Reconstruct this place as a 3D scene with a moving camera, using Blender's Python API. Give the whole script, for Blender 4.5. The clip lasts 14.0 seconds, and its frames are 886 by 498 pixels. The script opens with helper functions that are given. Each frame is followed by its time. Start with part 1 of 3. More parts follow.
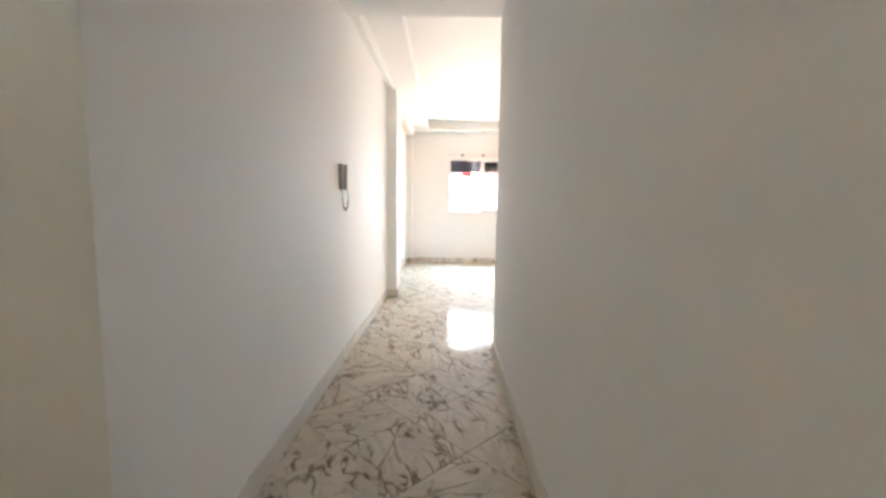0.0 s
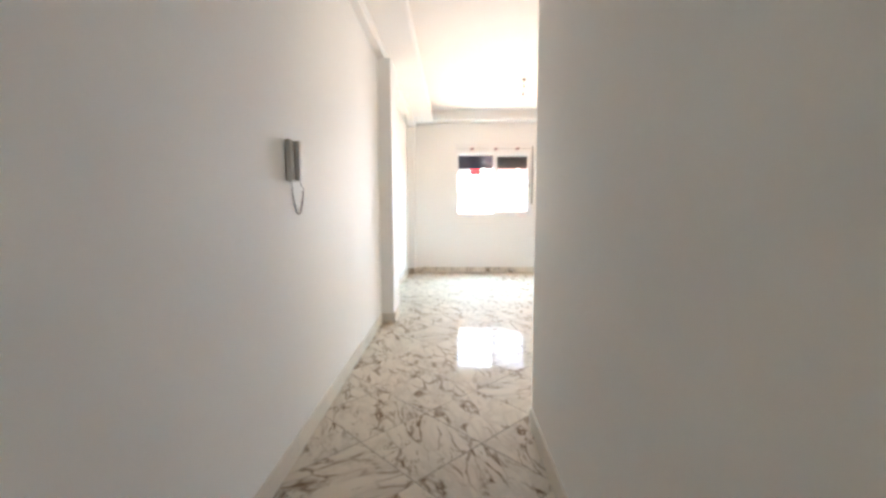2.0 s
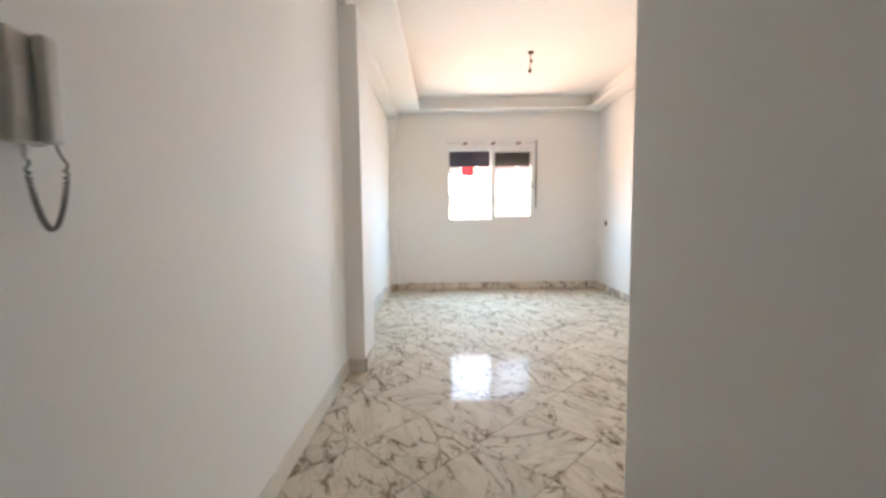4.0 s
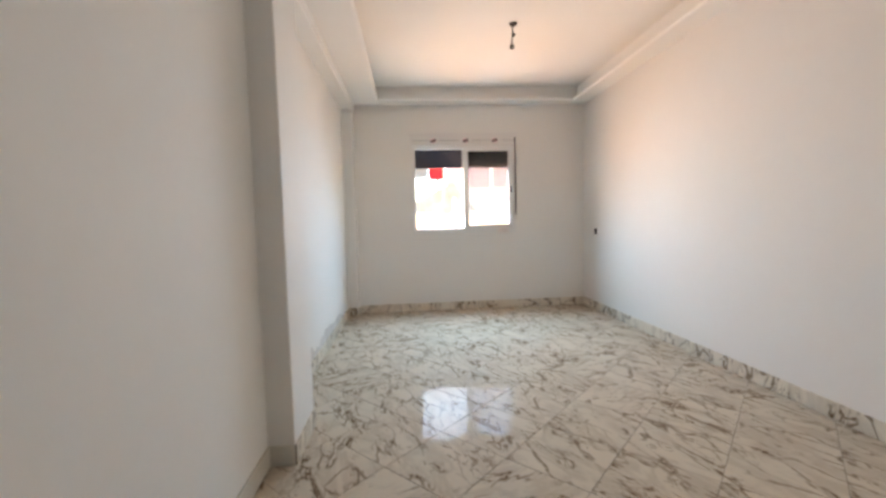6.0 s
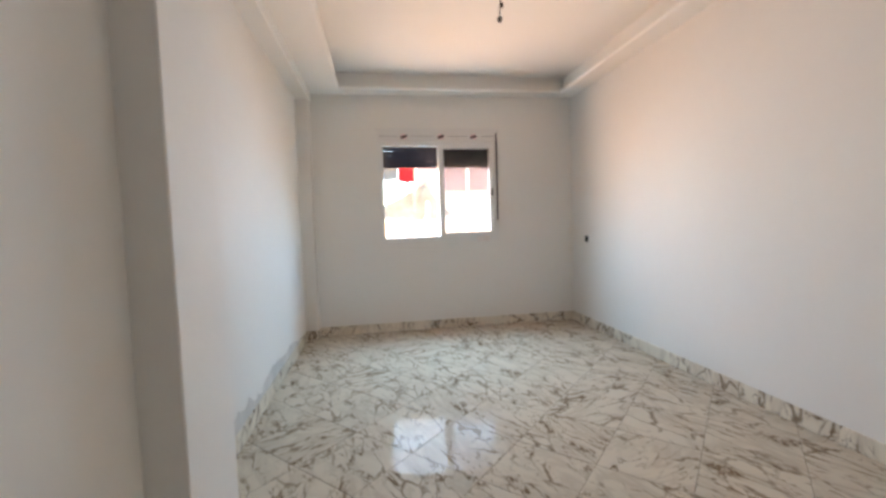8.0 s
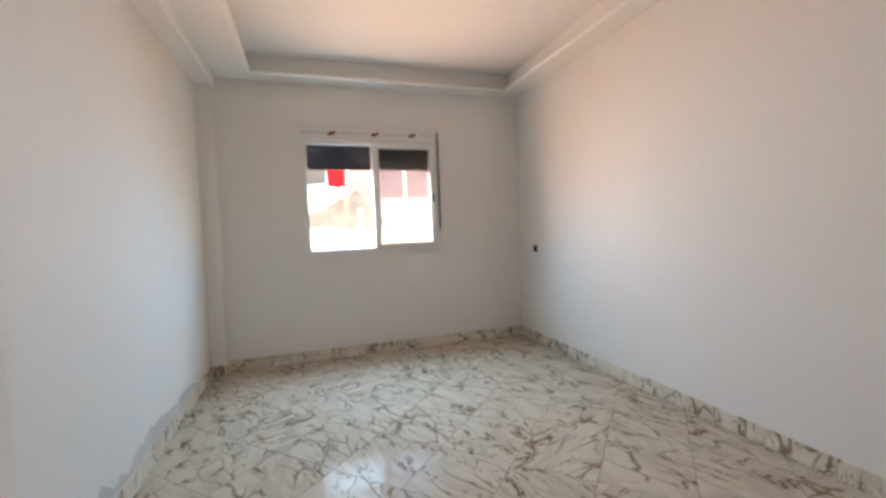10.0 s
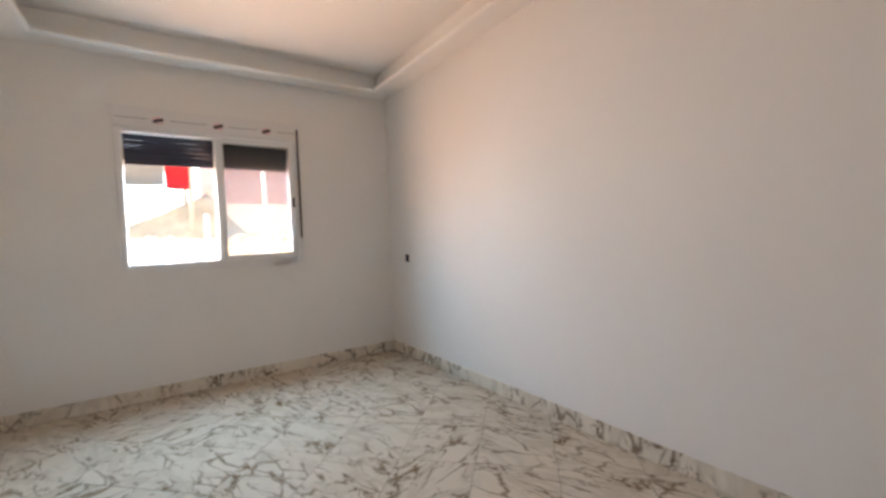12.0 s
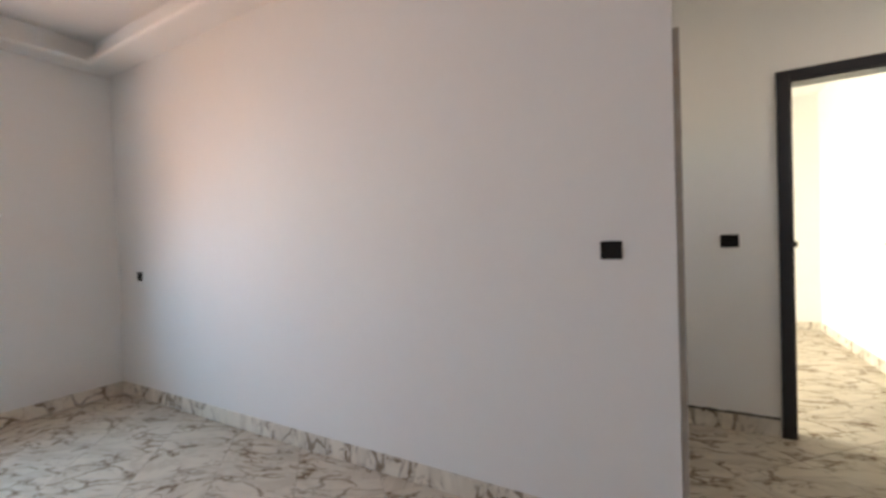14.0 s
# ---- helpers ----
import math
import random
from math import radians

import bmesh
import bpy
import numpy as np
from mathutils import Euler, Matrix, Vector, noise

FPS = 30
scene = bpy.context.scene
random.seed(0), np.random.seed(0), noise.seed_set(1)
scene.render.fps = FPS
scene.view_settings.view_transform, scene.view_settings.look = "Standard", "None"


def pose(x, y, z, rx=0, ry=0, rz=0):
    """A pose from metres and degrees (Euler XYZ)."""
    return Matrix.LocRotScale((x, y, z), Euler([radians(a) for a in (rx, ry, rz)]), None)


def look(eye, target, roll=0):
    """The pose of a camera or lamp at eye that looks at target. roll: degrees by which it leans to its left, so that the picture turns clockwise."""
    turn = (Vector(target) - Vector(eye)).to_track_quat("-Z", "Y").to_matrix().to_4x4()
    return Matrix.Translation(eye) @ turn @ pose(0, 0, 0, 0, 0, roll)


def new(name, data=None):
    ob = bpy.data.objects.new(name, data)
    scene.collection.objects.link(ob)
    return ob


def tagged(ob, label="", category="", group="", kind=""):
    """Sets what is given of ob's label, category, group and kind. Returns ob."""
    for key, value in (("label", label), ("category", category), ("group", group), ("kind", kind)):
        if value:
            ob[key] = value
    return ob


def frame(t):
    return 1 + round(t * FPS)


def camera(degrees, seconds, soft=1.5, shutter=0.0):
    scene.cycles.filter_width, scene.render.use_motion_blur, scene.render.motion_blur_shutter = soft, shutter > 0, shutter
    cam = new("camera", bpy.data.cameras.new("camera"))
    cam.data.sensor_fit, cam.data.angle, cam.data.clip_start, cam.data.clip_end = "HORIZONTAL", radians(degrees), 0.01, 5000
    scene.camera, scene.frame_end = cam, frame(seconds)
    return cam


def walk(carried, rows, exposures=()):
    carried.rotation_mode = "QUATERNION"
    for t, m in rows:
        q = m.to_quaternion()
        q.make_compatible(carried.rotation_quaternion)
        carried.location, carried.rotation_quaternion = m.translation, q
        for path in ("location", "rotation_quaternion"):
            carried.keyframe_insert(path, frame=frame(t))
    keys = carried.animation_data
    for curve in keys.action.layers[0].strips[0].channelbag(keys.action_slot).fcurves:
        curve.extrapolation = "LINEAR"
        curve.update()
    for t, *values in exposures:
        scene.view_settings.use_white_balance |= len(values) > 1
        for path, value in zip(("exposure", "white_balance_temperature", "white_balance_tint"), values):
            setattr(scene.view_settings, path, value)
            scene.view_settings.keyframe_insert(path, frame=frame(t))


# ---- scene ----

import functools

# camera: t, x, y, z, yaw, pitch, lean
cam = camera(94.0, 14.0, soft=3.0, shutter=0.4)
ROWS = [
    (0.0, 0.079, 0.286, 1.113, 0.41, -5.73, -0.75),
    (0.5, 0.093, 0.541, 1.111, 1.61, -5.65, -0.45),
    (1.0, 0.087, 0.804, 1.106, 1.80, -5.65, -0.24),
    (1.5, 0.070, 1.078, 1.102, 1.72, -5.60, -0.11),
    (2.0, 0.051, 1.361, 1.098, 1.35, -5.33, 0.18),
    (2.5, 0.034, 1.646, 1.095, 1.17, -5.14, 0.62),
    (3.0, 0.022, 1.929, 1.095, 1.03, -5.06, 0.69),
    (5.5, 0.036, 3.159, 1.127, -3.46, -3.85, 1.09),
    (6.0, 0.047, 3.367, 1.138, -4.65, -3.80, 1.48),
    (6.5, 0.061, 3.568, 1.150, -6.13, -3.69, 1.51),
    (7.0, 0.060, 3.723, 1.161, -6.83, -3.45, 1.55),
    (7.5, 0.056, 3.876, 1.172, -7.68, -3.47, 1.67),
    (10.0, 0.124, 4.549, 1.194, -18.02, -2.60, 2.24),
    (10.5, 0.163, 4.639, 1.191, -21.11, -2.47, 2.18),
    (11.0, 0.216, 4.705, 1.186, -24.32, -2.24, 2.22),
    (11.5, 0.282, 4.741, 1.179, -29.22, -2.02, 2.35),
    (12.0, 0.361, 4.746, 1.171, -34.16, -1.79, 2.36),
    (12.5, 0.450, 4.721, 1.164, -40.30, -1.65, 2.39),
    (13.0, 0.543, 4.676, 1.159, -46.10, -1.40, 2.19),
    (13.5, 0.631, 4.627, 1.158, -53.28, -1.08, 2.02),
    (14.0, 0.702, 4.606, 1.163, -60.35, -1.01, 1.95),
]

EXPOSURES = [(0.0, 5.15, 8700, 12), (1.5, 5.05, 8700, 12), (3.0, 4.7, 8400, 12), (5.5, 3.8, 8800, 13), (7.5, 3.57, 8600, 13), (10.0, 3.33, 8700, 14),
             (12.5, 3.3, 9100, 17), (14.0, 3.3, 8100, 16)]
walk(cam, [(t, pose(x, y, z, 0, 0, yaw) @ pose(0, 0, 0, 90 + pitch) @ pose(0, 0, 0, 0, 0, -lean))
           for t, x, y, z, yaw, pitch, lean in ROWS], EXPOSURES)

# ---- world and sun ----
SUN_EL, SUN_AZ = 55.0, 272.0   # azimuth from +y, clockwise
world = bpy.data.worlds.new("sky")
scene.world = world
world.use_nodes = True
wn = world.node_tree.nodes
sky = wn.new("ShaderNodeTexSky")
sky.sky_type = "NISHITA"
sky.sun_disc = False
sky.dust_density, sky.ozone_density = 0.3, 2.5
sky.sun_elevation, sky.sun_rotation = radians(SUN_EL), radians(SUN_AZ)
world.node_tree.links.new(sky.outputs["Color"], wn["Background"].inputs["Color"])
wn["Background"].inputs["Strength"].default_value = 0.15
sun = new("sun", bpy.data.lights.new("sun", "SUN"))
sun.data.energy, sun.data.angle, sun.data.color = 4.0, radians(0.5), (1.0, 0.95, 0.88)
az, el = radians(SUN_AZ), radians(SUN_EL)
toward = Vector((math.sin(az) * math.cos(el), math.cos(az) * math.cos(el), math.sin(el)))
sun.matrix_world = look(toward * 30, (0, 0, 0))


def daylight(name, at, width, height, facing, tilt, color, watts, spread=180):
    """An area lamp in an opening, facing the compass angle (0: +y, 90: -x), tilted up by degrees."""
    d = bpy.data.lights.new(name, "AREA")
    d.shape, d.size, d.size_y, d.energy, d.color, d.spread = "RECTANGLE", width, height, watts, color, radians(spread)
    ob = new(name, d)
    ob.matrix_world = pose(*at, 0, 0, facing) @ pose(0, 0, 0, 90 + tilt)
    return ob


# sky light falling and earth light rising through the room's window; the side room's window; added fill lamps in unseen
# openings of hall and entry
for z in (1.21, 1.61):
    daylight("window_sky_light", (0.775, 8.885, z), 1.27, 0.42, 179, -35, (0.30, 0.60, 1.0), 2.9, 138)
    daylight("window_earth_light", (0.775, 8.885, z), 1.27, 0.42, 199, 18, (1.0, 0.68, 0.59), 1.15, 120)
daylight("side_window_light", (5.35, 8.78, 1.75), 2.6, 1.6, 180, -42, (0.88, 1.0, 0.97), 27.0, 140)
daylight("hall_window_light", (3.15, 2.97, 1.8), 0.46, 0.36, 0, 0, (1.0, 0.98, 0.90), 0.32)
# fill lamp with no known source, lifts the dim corridor and entry
daylight("entry_window_light", (-2.64, -0.75, 2.32), 0.86, 0.14, -90, 0, (0.84, 0.93, 1.0), 0.19)


# ---- materials ----
def mat(name, color, rough=0.6, metal=0.0, spread=0.06, scale=6.0, bump=0.0, bump_scale=60.0, fine=0.0):
    m = bpy.data.materials.new(name)
    m.use_nodes = True
    n, l = m.node_tree.nodes, m.node_tree.links
    b = n["Principled BSDF"]
    b.inputs["Roughness"].default_value, b.inputs["Metallic"].default_value = rough, metal
    tc = n.new("ShaderNodeTexCoord")
    big, small = n.new("ShaderNodeTexNoise"), n.new("ShaderNodeTexNoise")
    big.inputs["Scale"].default_value, small.inputs["Scale"].default_value = scale, scale * 14
    big.inputs["Detail"].default_value = 5
    for q in (big, small):
        l.new(tc.outputs["Object"], q.inputs["Vector"])
    add = n.new("ShaderNodeMath")
    add.operation = "MULTIPLY_ADD"
    l.new(small.outputs["Fac"], add.inputs[0])
    add.inputs[1].default_value = 0.4
    l.new(big.outputs["Fac"], add.inputs[2])
    ramp = n.new("ShaderNodeMapRange")
    ramp.inputs["From Min"].default_value, ramp.inputs["From Max"].default_value = 0.35, 1.05
    ramp.inputs["To Min"].default_value, ramp.inputs["To Max"].default_value = 1 - spread, 1 + spread
    l.new(add.outputs[0], ramp.inputs["Value"])
    mul = n.new("ShaderNodeVectorMath")
    mul.operation = "SCALE"
    mul.inputs[0].default_value = color
    l.new(ramp.outputs[0], mul.inputs["Scale"])
    l.new(mul.outputs[0], b.inputs["Base Color"])
    if bump:
        t = n.new("ShaderNodeTexNoise")
        t.inputs["Scale"].default_value, t.inputs["Detail"].default_value = bump_scale, 6
        l.new(tc.outputs["Object"], t.inputs["Vector"])
        bp = n.new("ShaderNodeBump")
        bp.inputs["Strength"].default_value, bp.inputs["Distance"].default_value = bump, 0.004
        l.new(t.outputs["Fac"], bp.inputs["Height"])
        l.new(bp.outputs[0], b.inputs["Normal"])
    return m


def marble(name, rough, stretch, pale, warm, waviness=0.0, grain=0.0, glaze=0.0):
    """Cream glazed tile with brown-black crackled veins, each piece with its own cut of the pattern."""
    m = bpy.data.materials.new(name)
    m.use_nodes = True
    n, l = m.node_tree.nodes, m.node_tree.links
    b = n["Principled BSDF"]
    b.inputs["Roughness"].default_value = rough
    b.inputs["Specular IOR Level"].default_value = 0.03
    b.inputs["Coat Weight"].default_value, b.inputs["Coat Roughness"].default_value = glaze, 0.035
    tc, info = n.new("ShaderNodeTexCoord"), n.new("ShaderNodeObjectInfo")
    off = n.new("ShaderNodeVectorMath")
    off.operation = "MULTIPLY_ADD"
    comb = n.new("ShaderNodeCombineXYZ")
    for i, k in enumerate((37.0, 91.0, 53.0)):
        q = n.new("ShaderNodeMath")
        q.operation = "MULTIPLY"
        q.inputs[1].default_value = k
        l.new(info.outputs["Random"], q.inputs[0])
        l.new(q.outputs[0], comb.inputs[i])
    turned = n.new("ShaderNodeVectorRotate")
    turned.rotation_type = "Z_AXIS"
    turned.inputs["Angle"].default_value = radians(grain)
    l.new(tc.outputs["Object"], turned.inputs["Vector"])
    l.new(turned.outputs[0], off.inputs[0])
    off.inputs[1].default_value = stretch
    l.new(comb.outputs[0], off.inputs[2])

    def noise_tex(scale, detail, distortion=0.0, rough_=0.55):
        t = n.new("ShaderNodeTexNoise")
        t.inputs["Scale"].default_value, t.inputs["Detail"].default_value = scale, detail
        t.inputs["Distortion"].default_value, t.inputs["Roughness"].default_value = distortion, rough_
        l.new(off.outputs[0], t.inputs["Vector"])
        return t.outputs["Fac"]

    def math_(op, a, bb):
        q = n.new("ShaderNodeMath")
        q.operation = op
        for i, v in enumerate((a, bb)):
            if isinstance(v, (int, float)):
                q.inputs[i].default_value = v
            else:
                l.new(v, q.inputs[i])
        return q.outputs[0]

    def ridge(fac, centre, width):
        d = math_("ABSOLUTE", math_("SUBTRACT", fac, centre), 0)
        r = n.new("ShaderNodeMapRange")
        r.interpolation_type = "SMOOTHSTEP"
        l.new(d, r.inputs["Value"])
        r.inputs["From Min"].default_value, r.inputs["From Max"].default_value = 0.0, width
        r.inputs["To Min"].default_value, r.inputs["To Max"].default_value = 1.0, 0.0
        return r.outputs[0]

    patch = n.new("ShaderNodeMapRange")
    patch.inputs["From Min"].default_value, patch.inputs["From Max"].default_value = 0.45, 0.58
    l.new(noise_tex(5.0, 3), patch.inputs["Value"])
    coarse = noise_tex(2.6, 4, 0.6, 0.62)
    vein = math_("MULTIPLY", ridge(coarse, 0.5, 0.030), math_("MAXIMUM", patch.outputs[0], 0.22))
    branch = math_("MULTIPLY", ridge(noise_tex(4.4, 4, 0.6, 0.6), 0.45, 0.020), math_("MULTIPLY", patch.outputs[0], 0.7))
    bend = n.new("ShaderNodeVectorMath")
    bend.operation = "MULTIPLY_ADD"
    warp = n.new("ShaderNodeTexNoise")
    warp.inputs["Scale"].default_value, warp.inputs["Detail"].default_value = 7.0, 4
    l.new(off.outputs[0], warp.inputs["Vector"])
    l.new(warp.outputs["Color"], bend.inputs[0])
    bend.inputs[1].default_value = (0.16, 0.16, 0.16)
    l.new(off.outputs[0], bend.inputs[2])
    cells = n.new("ShaderNodeTexVoronoi")
    cells.feature = "DISTANCE_TO_EDGE"
    cells.inputs["Scale"].default_value = 4.6
    l.new(bend.outputs[0], cells.inputs["Vector"])
    gate = n.new("ShaderNodeMapRange")
    gate.inputs["From Min"].default_value, gate.inputs["From Max"].default_value = 0.45, 0.58
    l.new(noise_tex(3.6, 3, 0.4), gate.inputs["Value"])
    crack = math_("MULTIPLY", ridge(cells.outputs["Distance"], 0.0, 0.075), math_("MULTIPLY", gate.outputs[0], 0.85))
    soft = math_("MULTIPLY", ridge(coarse, 0.51, 0.10), 0.2)
    total = math_("MAXIMUM", math_("MAXIMUM", vein, crack), math_("MAXIMUM", branch, soft))
    base = n.new("ShaderNodeMix")
    base.data_type = "RGBA"
    l.new(noise_tex(2.2, 4), base.inputs["Factor"])
    base.inputs["A"].default_value, base.inputs["B"].default_value = warm, pale
    mix = n.new("ShaderNodeMix")
    mix.data_type = "RGBA"
    l.new(total, mix.inputs["Factor"])
    l.new(base.outputs["Result"], mix.inputs["A"])
    mix.inputs["B"].default_value = (0.165, 0.10, 0.052, 1)
    l.new(mix.outputs["Result"], b.inputs["Base Color"])
    if waviness:
        w = n.new("ShaderNodeTexNoise")
        w.inputs["Scale"].default_value, w.inputs["Detail"].default_value = 7.0, 2
        l.new(tc.outputs["Object"], w.inputs["Vector"])
        bp = n.new("ShaderNodeBump")
        bp.inputs["Strength"].default_value, bp.inputs["Distance"].default_value = waviness, 0.002
        l.new(w.outputs["Fac"], bp.inputs["Height"])
        l.new(bp.outputs[0], b.inputs["Normal"])
        l.new(bp.outputs[0], b.inputs["Coat Normal"])
    return m


def glass(name, dust=0.0):
    m = bpy.data.materials.new(name)
    m.use_nodes = True
    n, l = m.node_tree.nodes, m.node_tree.links
    out = n["Material Output"]
    n.remove(n["Principled BSDF"])
    clear, gloss, film = n.new("ShaderNodeBsdfTransparent"), n.new("ShaderNodeBsdfGlossy"), n.new("ShaderNodeBsdfTranslucent")
    clear.inputs["Color"].default_value = (0.82, 0.83, 0.84, 1)
    gloss.inputs["Roughness"].default_value = 0.02
    film.inputs["Color"].default_value = (0.7, 0.66, 0.6, 1)
    fres = n.new("ShaderNodeFresnel")
    a, bmix = n.new("ShaderNodeMixShader"), n.new("ShaderNodeMixShader")
    l.new(fres.outputs[0], a.inputs[0])
    l.new(clear.outputs[0], a.inputs[1])
    l.new(gloss.outputs[0], a.inputs[2])
    bmix.inputs[0].default_value = dust
    l.new(a.outputs[0], bmix.inputs[1])
    l.new(film.outputs[0], bmix.inputs[2])
    l.new(bmix.outputs[0], out.inputs["Surface"])
    return m


WALL = mat("white_wall_paint", (0.82, 0.81, 0.78), 0.75, spread=0.02, scale=1.2, bump=0.12, bump_scale=45)
CEIL = mat("white_ceiling_plaster", (0.86, 0.855, 0.825), 0.8, spread=0.015, scale=1.5, bump=0.05, bump_scale=30)
FLOOR = marble("marbled_floor_tile", 0.6, (0.85, 1.9, 1.0), (0.66, 0.59, 0.49, 1), (0.57, 0.49, 0.385, 1), 0.8, 27.6, 0.10)
SKIRT = marble("marbled_skirting_tile", 0.4, (1.35, 1.35, 0.8), (0.80, 0.745, 0.65, 1), (0.71, 0.64, 0.53, 1))
PLAINSK = mat("plain_cream_skirting_tile", (0.66, 0.62, 0.545), 0.4, spread=0.10, scale=5)
GROUT = mat("tile_grout", (0.28, 0.235, 0.185), 0.9, spread=0.2, scale=20)
MORTAR = mat("dirty_dark_mortar", (0.13, 0.115, 0.09), 0.9, spread=0.5, scale=25, bump=0.5)
ALU = mat("white_aluminium", (0.80, 0.80, 0.79), 0.35, spread=0.02)
PVC = mat("white_plastic", (0.78, 0.77, 0.75), 0.4, spread=0.02)
SLAT = mat("dark_shutter_slat", (0.05, 0.053, 0.075), 0.5, spread=0.15)
GLASS = glass("window_glass", 0.006)
BLACK = mat("black_plastic", (0.02, 0.017, 0.015), 0.5, spread=0.2, scale=30)
DOOR = mat("black_lacquered_door", (0.018, 0.018, 0.022), 0.35, spread=0.15, scale=10)
STEEL = mat("brushed_steel", (0.35, 0.34, 0.33), 0.35, 1.0)
PHONE = mat("grey_phone_plastic", (0.68, 0.665, 0.63), 0.4, spread=0.04)
CORD = mat("dark_grey_cord", (0.20, 0.19, 0.185), 0.5)
PATCH = mat("grey_bare_plaster", (0.62, 0.605, 0.58), 0.9, spread=0.16, scale=9, bump=0.3)
STICK = mat("dark_red_sticker", (0.035, 0.015, 0.018), 0.5, spread=0.3, scale=40)
STICKW = mat("pale_sticker", (0.80, 0.56, 0.57), 0.5)
FILM = mat("pale_protective_film", (0.85, 0.79, 0.76), 0.3, spread=0.12, scale=20)
BATTEN = mat("raw_wood_batten", (0.36, 0.31, 0.26), 0.8, spread=0.2, scale=12)
LAMPM = mat("tarnished_lamp_metal", (0.03, 0.025, 0.02), 0.5, 0.0, spread=0.2, scale=40)
EARTH = mat("dry_orange_earth", (0.48, 0.36, 0.25), 0.95, spread=0.25, scale=0.8, bump=0.8, bump_scale=8)
PALE = mat("pale_dusty_ground", (0.55, 0.47, 0.38), 0.95, spread=0.15, scale=0.5, bump=0.6, bump_scale=10)
REDP = mat("red_sheet", (0.55, 0.035, 0.04), 0.5, spread=0.1)
GREYP = mat("pale_grey_sheet", (0.26, 0.255, 0.24), 0.6, spread=0.1)
PINK = mat("terracotta_render", (0.44, 0.28, 0.27), 0.9, spread=0.1, bump=0.3)
RENDER = mat("pale_render", (0.7, 0.66, 0.6), 0.9, spread=0.08, bump=0.3)
CANVAS = mat("pale_canvas", (0.34, 0.31, 0.245), 0.9, spread=0.35, scale=4, bump=0.3)
RUBBLE = mat("grey_rubble", (0.42, 0.40, 0.38), 0.9, spread=0.3, scale=4)
for dusty in (EARTH, PALE, REDP, GREYP, PINK, RENDER, CANVAS, RUBBLE, SLAT, BLACK):
    dusty.node_tree.nodes["Principled BSDF"].inputs["Specular IOR Level"].default_value = 0.08


# ---- building helpers ----
def part(name, bm, material, parent=None, label=""):
    me = bpy.data.meshes.new(name)
    bm.normal_update()
    bm.to_mesh(me)
    bm.free()
    me.materials.append(material)
    ob = new(name, me)
    if parent is not None:
        ob.parent = parent
    if label:
        ob["label"] = label
    return ob


def box(bm, x0, x1, y0, y1, z0, z1, bevel=0.0):
    m = Matrix.LocRotScale(((x0 + x1) / 2, (y0 + y1) / 2, (z0 + z1) / 2), None, (x1 - x0, y1 - y0, z1 - z0))
    r = bmesh.ops.create_cube(bm, size=1, matrix=m)
    if bevel:
        es = {e for v in r["verts"] for e in v.link_edges}
        bmesh.ops.bevel(bm, geom=list(es), offset=bevel, segments=2, profile=0.5, affect="EDGES")
    return bm


def boxes(*specs, bevel=0.0):
    bm = bmesh.new()
    for s in specs:
        box(bm, *s, bevel=bevel)
    return bm


def rod(bm, p, q, r0, r1=None, seg=14):
    p, q = Vector(p), Vector(q)
    d = q - p
    m = Matrix.Translation((p + q) / 2) @ d.to_track_quat("Z", "Y").to_matrix().to_4x4()
    bmesh.ops.create_cone(bm, cap_ends=True, segments=seg, radius1=r0, radius2=r0 if r1 is None else r1, depth=d.length, matrix=m)
    return bm


def tube(points, r, seg=8):
    """A bent round bar along the points."""
    bm = bmesh.new()
    pts = [Vector(p) for p in points]
    rings = []
    side = None
    for i, p in enumerate(pts):
        d = (pts[min(i + 1, len(pts) - 1)] - pts[max(i - 1, 0)]).normalized()
        if side is None:
            side = d.orthogonal().normalized()
        side = (side - d * side.dot(d)).normalized()
        up = d.cross(side)
        rings.append([bm.verts.new(p + r * (math.cos(a) * side + math.sin(a) * up)) for a in (2 * math.pi * k / seg for k in range(seg))])
    for a, b in zip(rings, rings[1:]):
        for k in range(seg):
            bm.faces.new((a[k], a[(k + 1) % seg], b[(k + 1) % seg], b[k]))
    bm.faces.new(rings[0][::-1])
    bm.faces.new(rings[-1])
    return bm


def smooth(ob):
    for f in ob.data.polygons:
        f.use_smooth = True
    return ob


def structure(name, bm, material, label=""):
    return tagged(part(name, bm, material), label, name.split("_")[0], kind="structure")


def thing(name, at, label, category, group=""):
    e = new(name)
    e.location = at
    return tagged(e, label, category, group)


# ---- plan ----
WX, WX2, EX, NY = -0.65, -0.725, 2.345, 8.64      # corridor and room west walls, east wall, north wall
CX, CY, HX, HY = 0.455, 3.40, 3.62, 4.61         # corridor east wall and its end, hall east wall, hall north wall
TOP = 2.80

# walls
WIN = (0.105, 1.445, 0.985, 2.215)               # window opening
WIN2 = (4.0, 6.7, 0.9, 2.6)
structure("wall_north", boxes((-0.96, WIN[0], NY, NY + 0.2, 0, TOP), (WIN[1], 2.465, NY, NY + 0.2, 0, TOP),
                              (WIN[0], WIN[1], NY, NY + 0.2, 0, WIN[2]), (WIN[0], WIN[1], NY, NY + 0.2, WIN[3], TOP)), WALL)
structure("wall_east", boxes((EX, EX + 0.12, HY + 0.12, NY, 0, TOP)), WALL)
structure("wall_hall_north", boxes((EX, HX + 0.10, HY, HY + 0.12, 0, TOP)), WALL)
structure("wall_west", boxes((-0.96, WX2, 5.72, NY, 0, TOP)), WALL)
structure("wall_corridor_west", boxes((-0.96, WX, 1.136, 5.325, 0, TOP)), WALL)
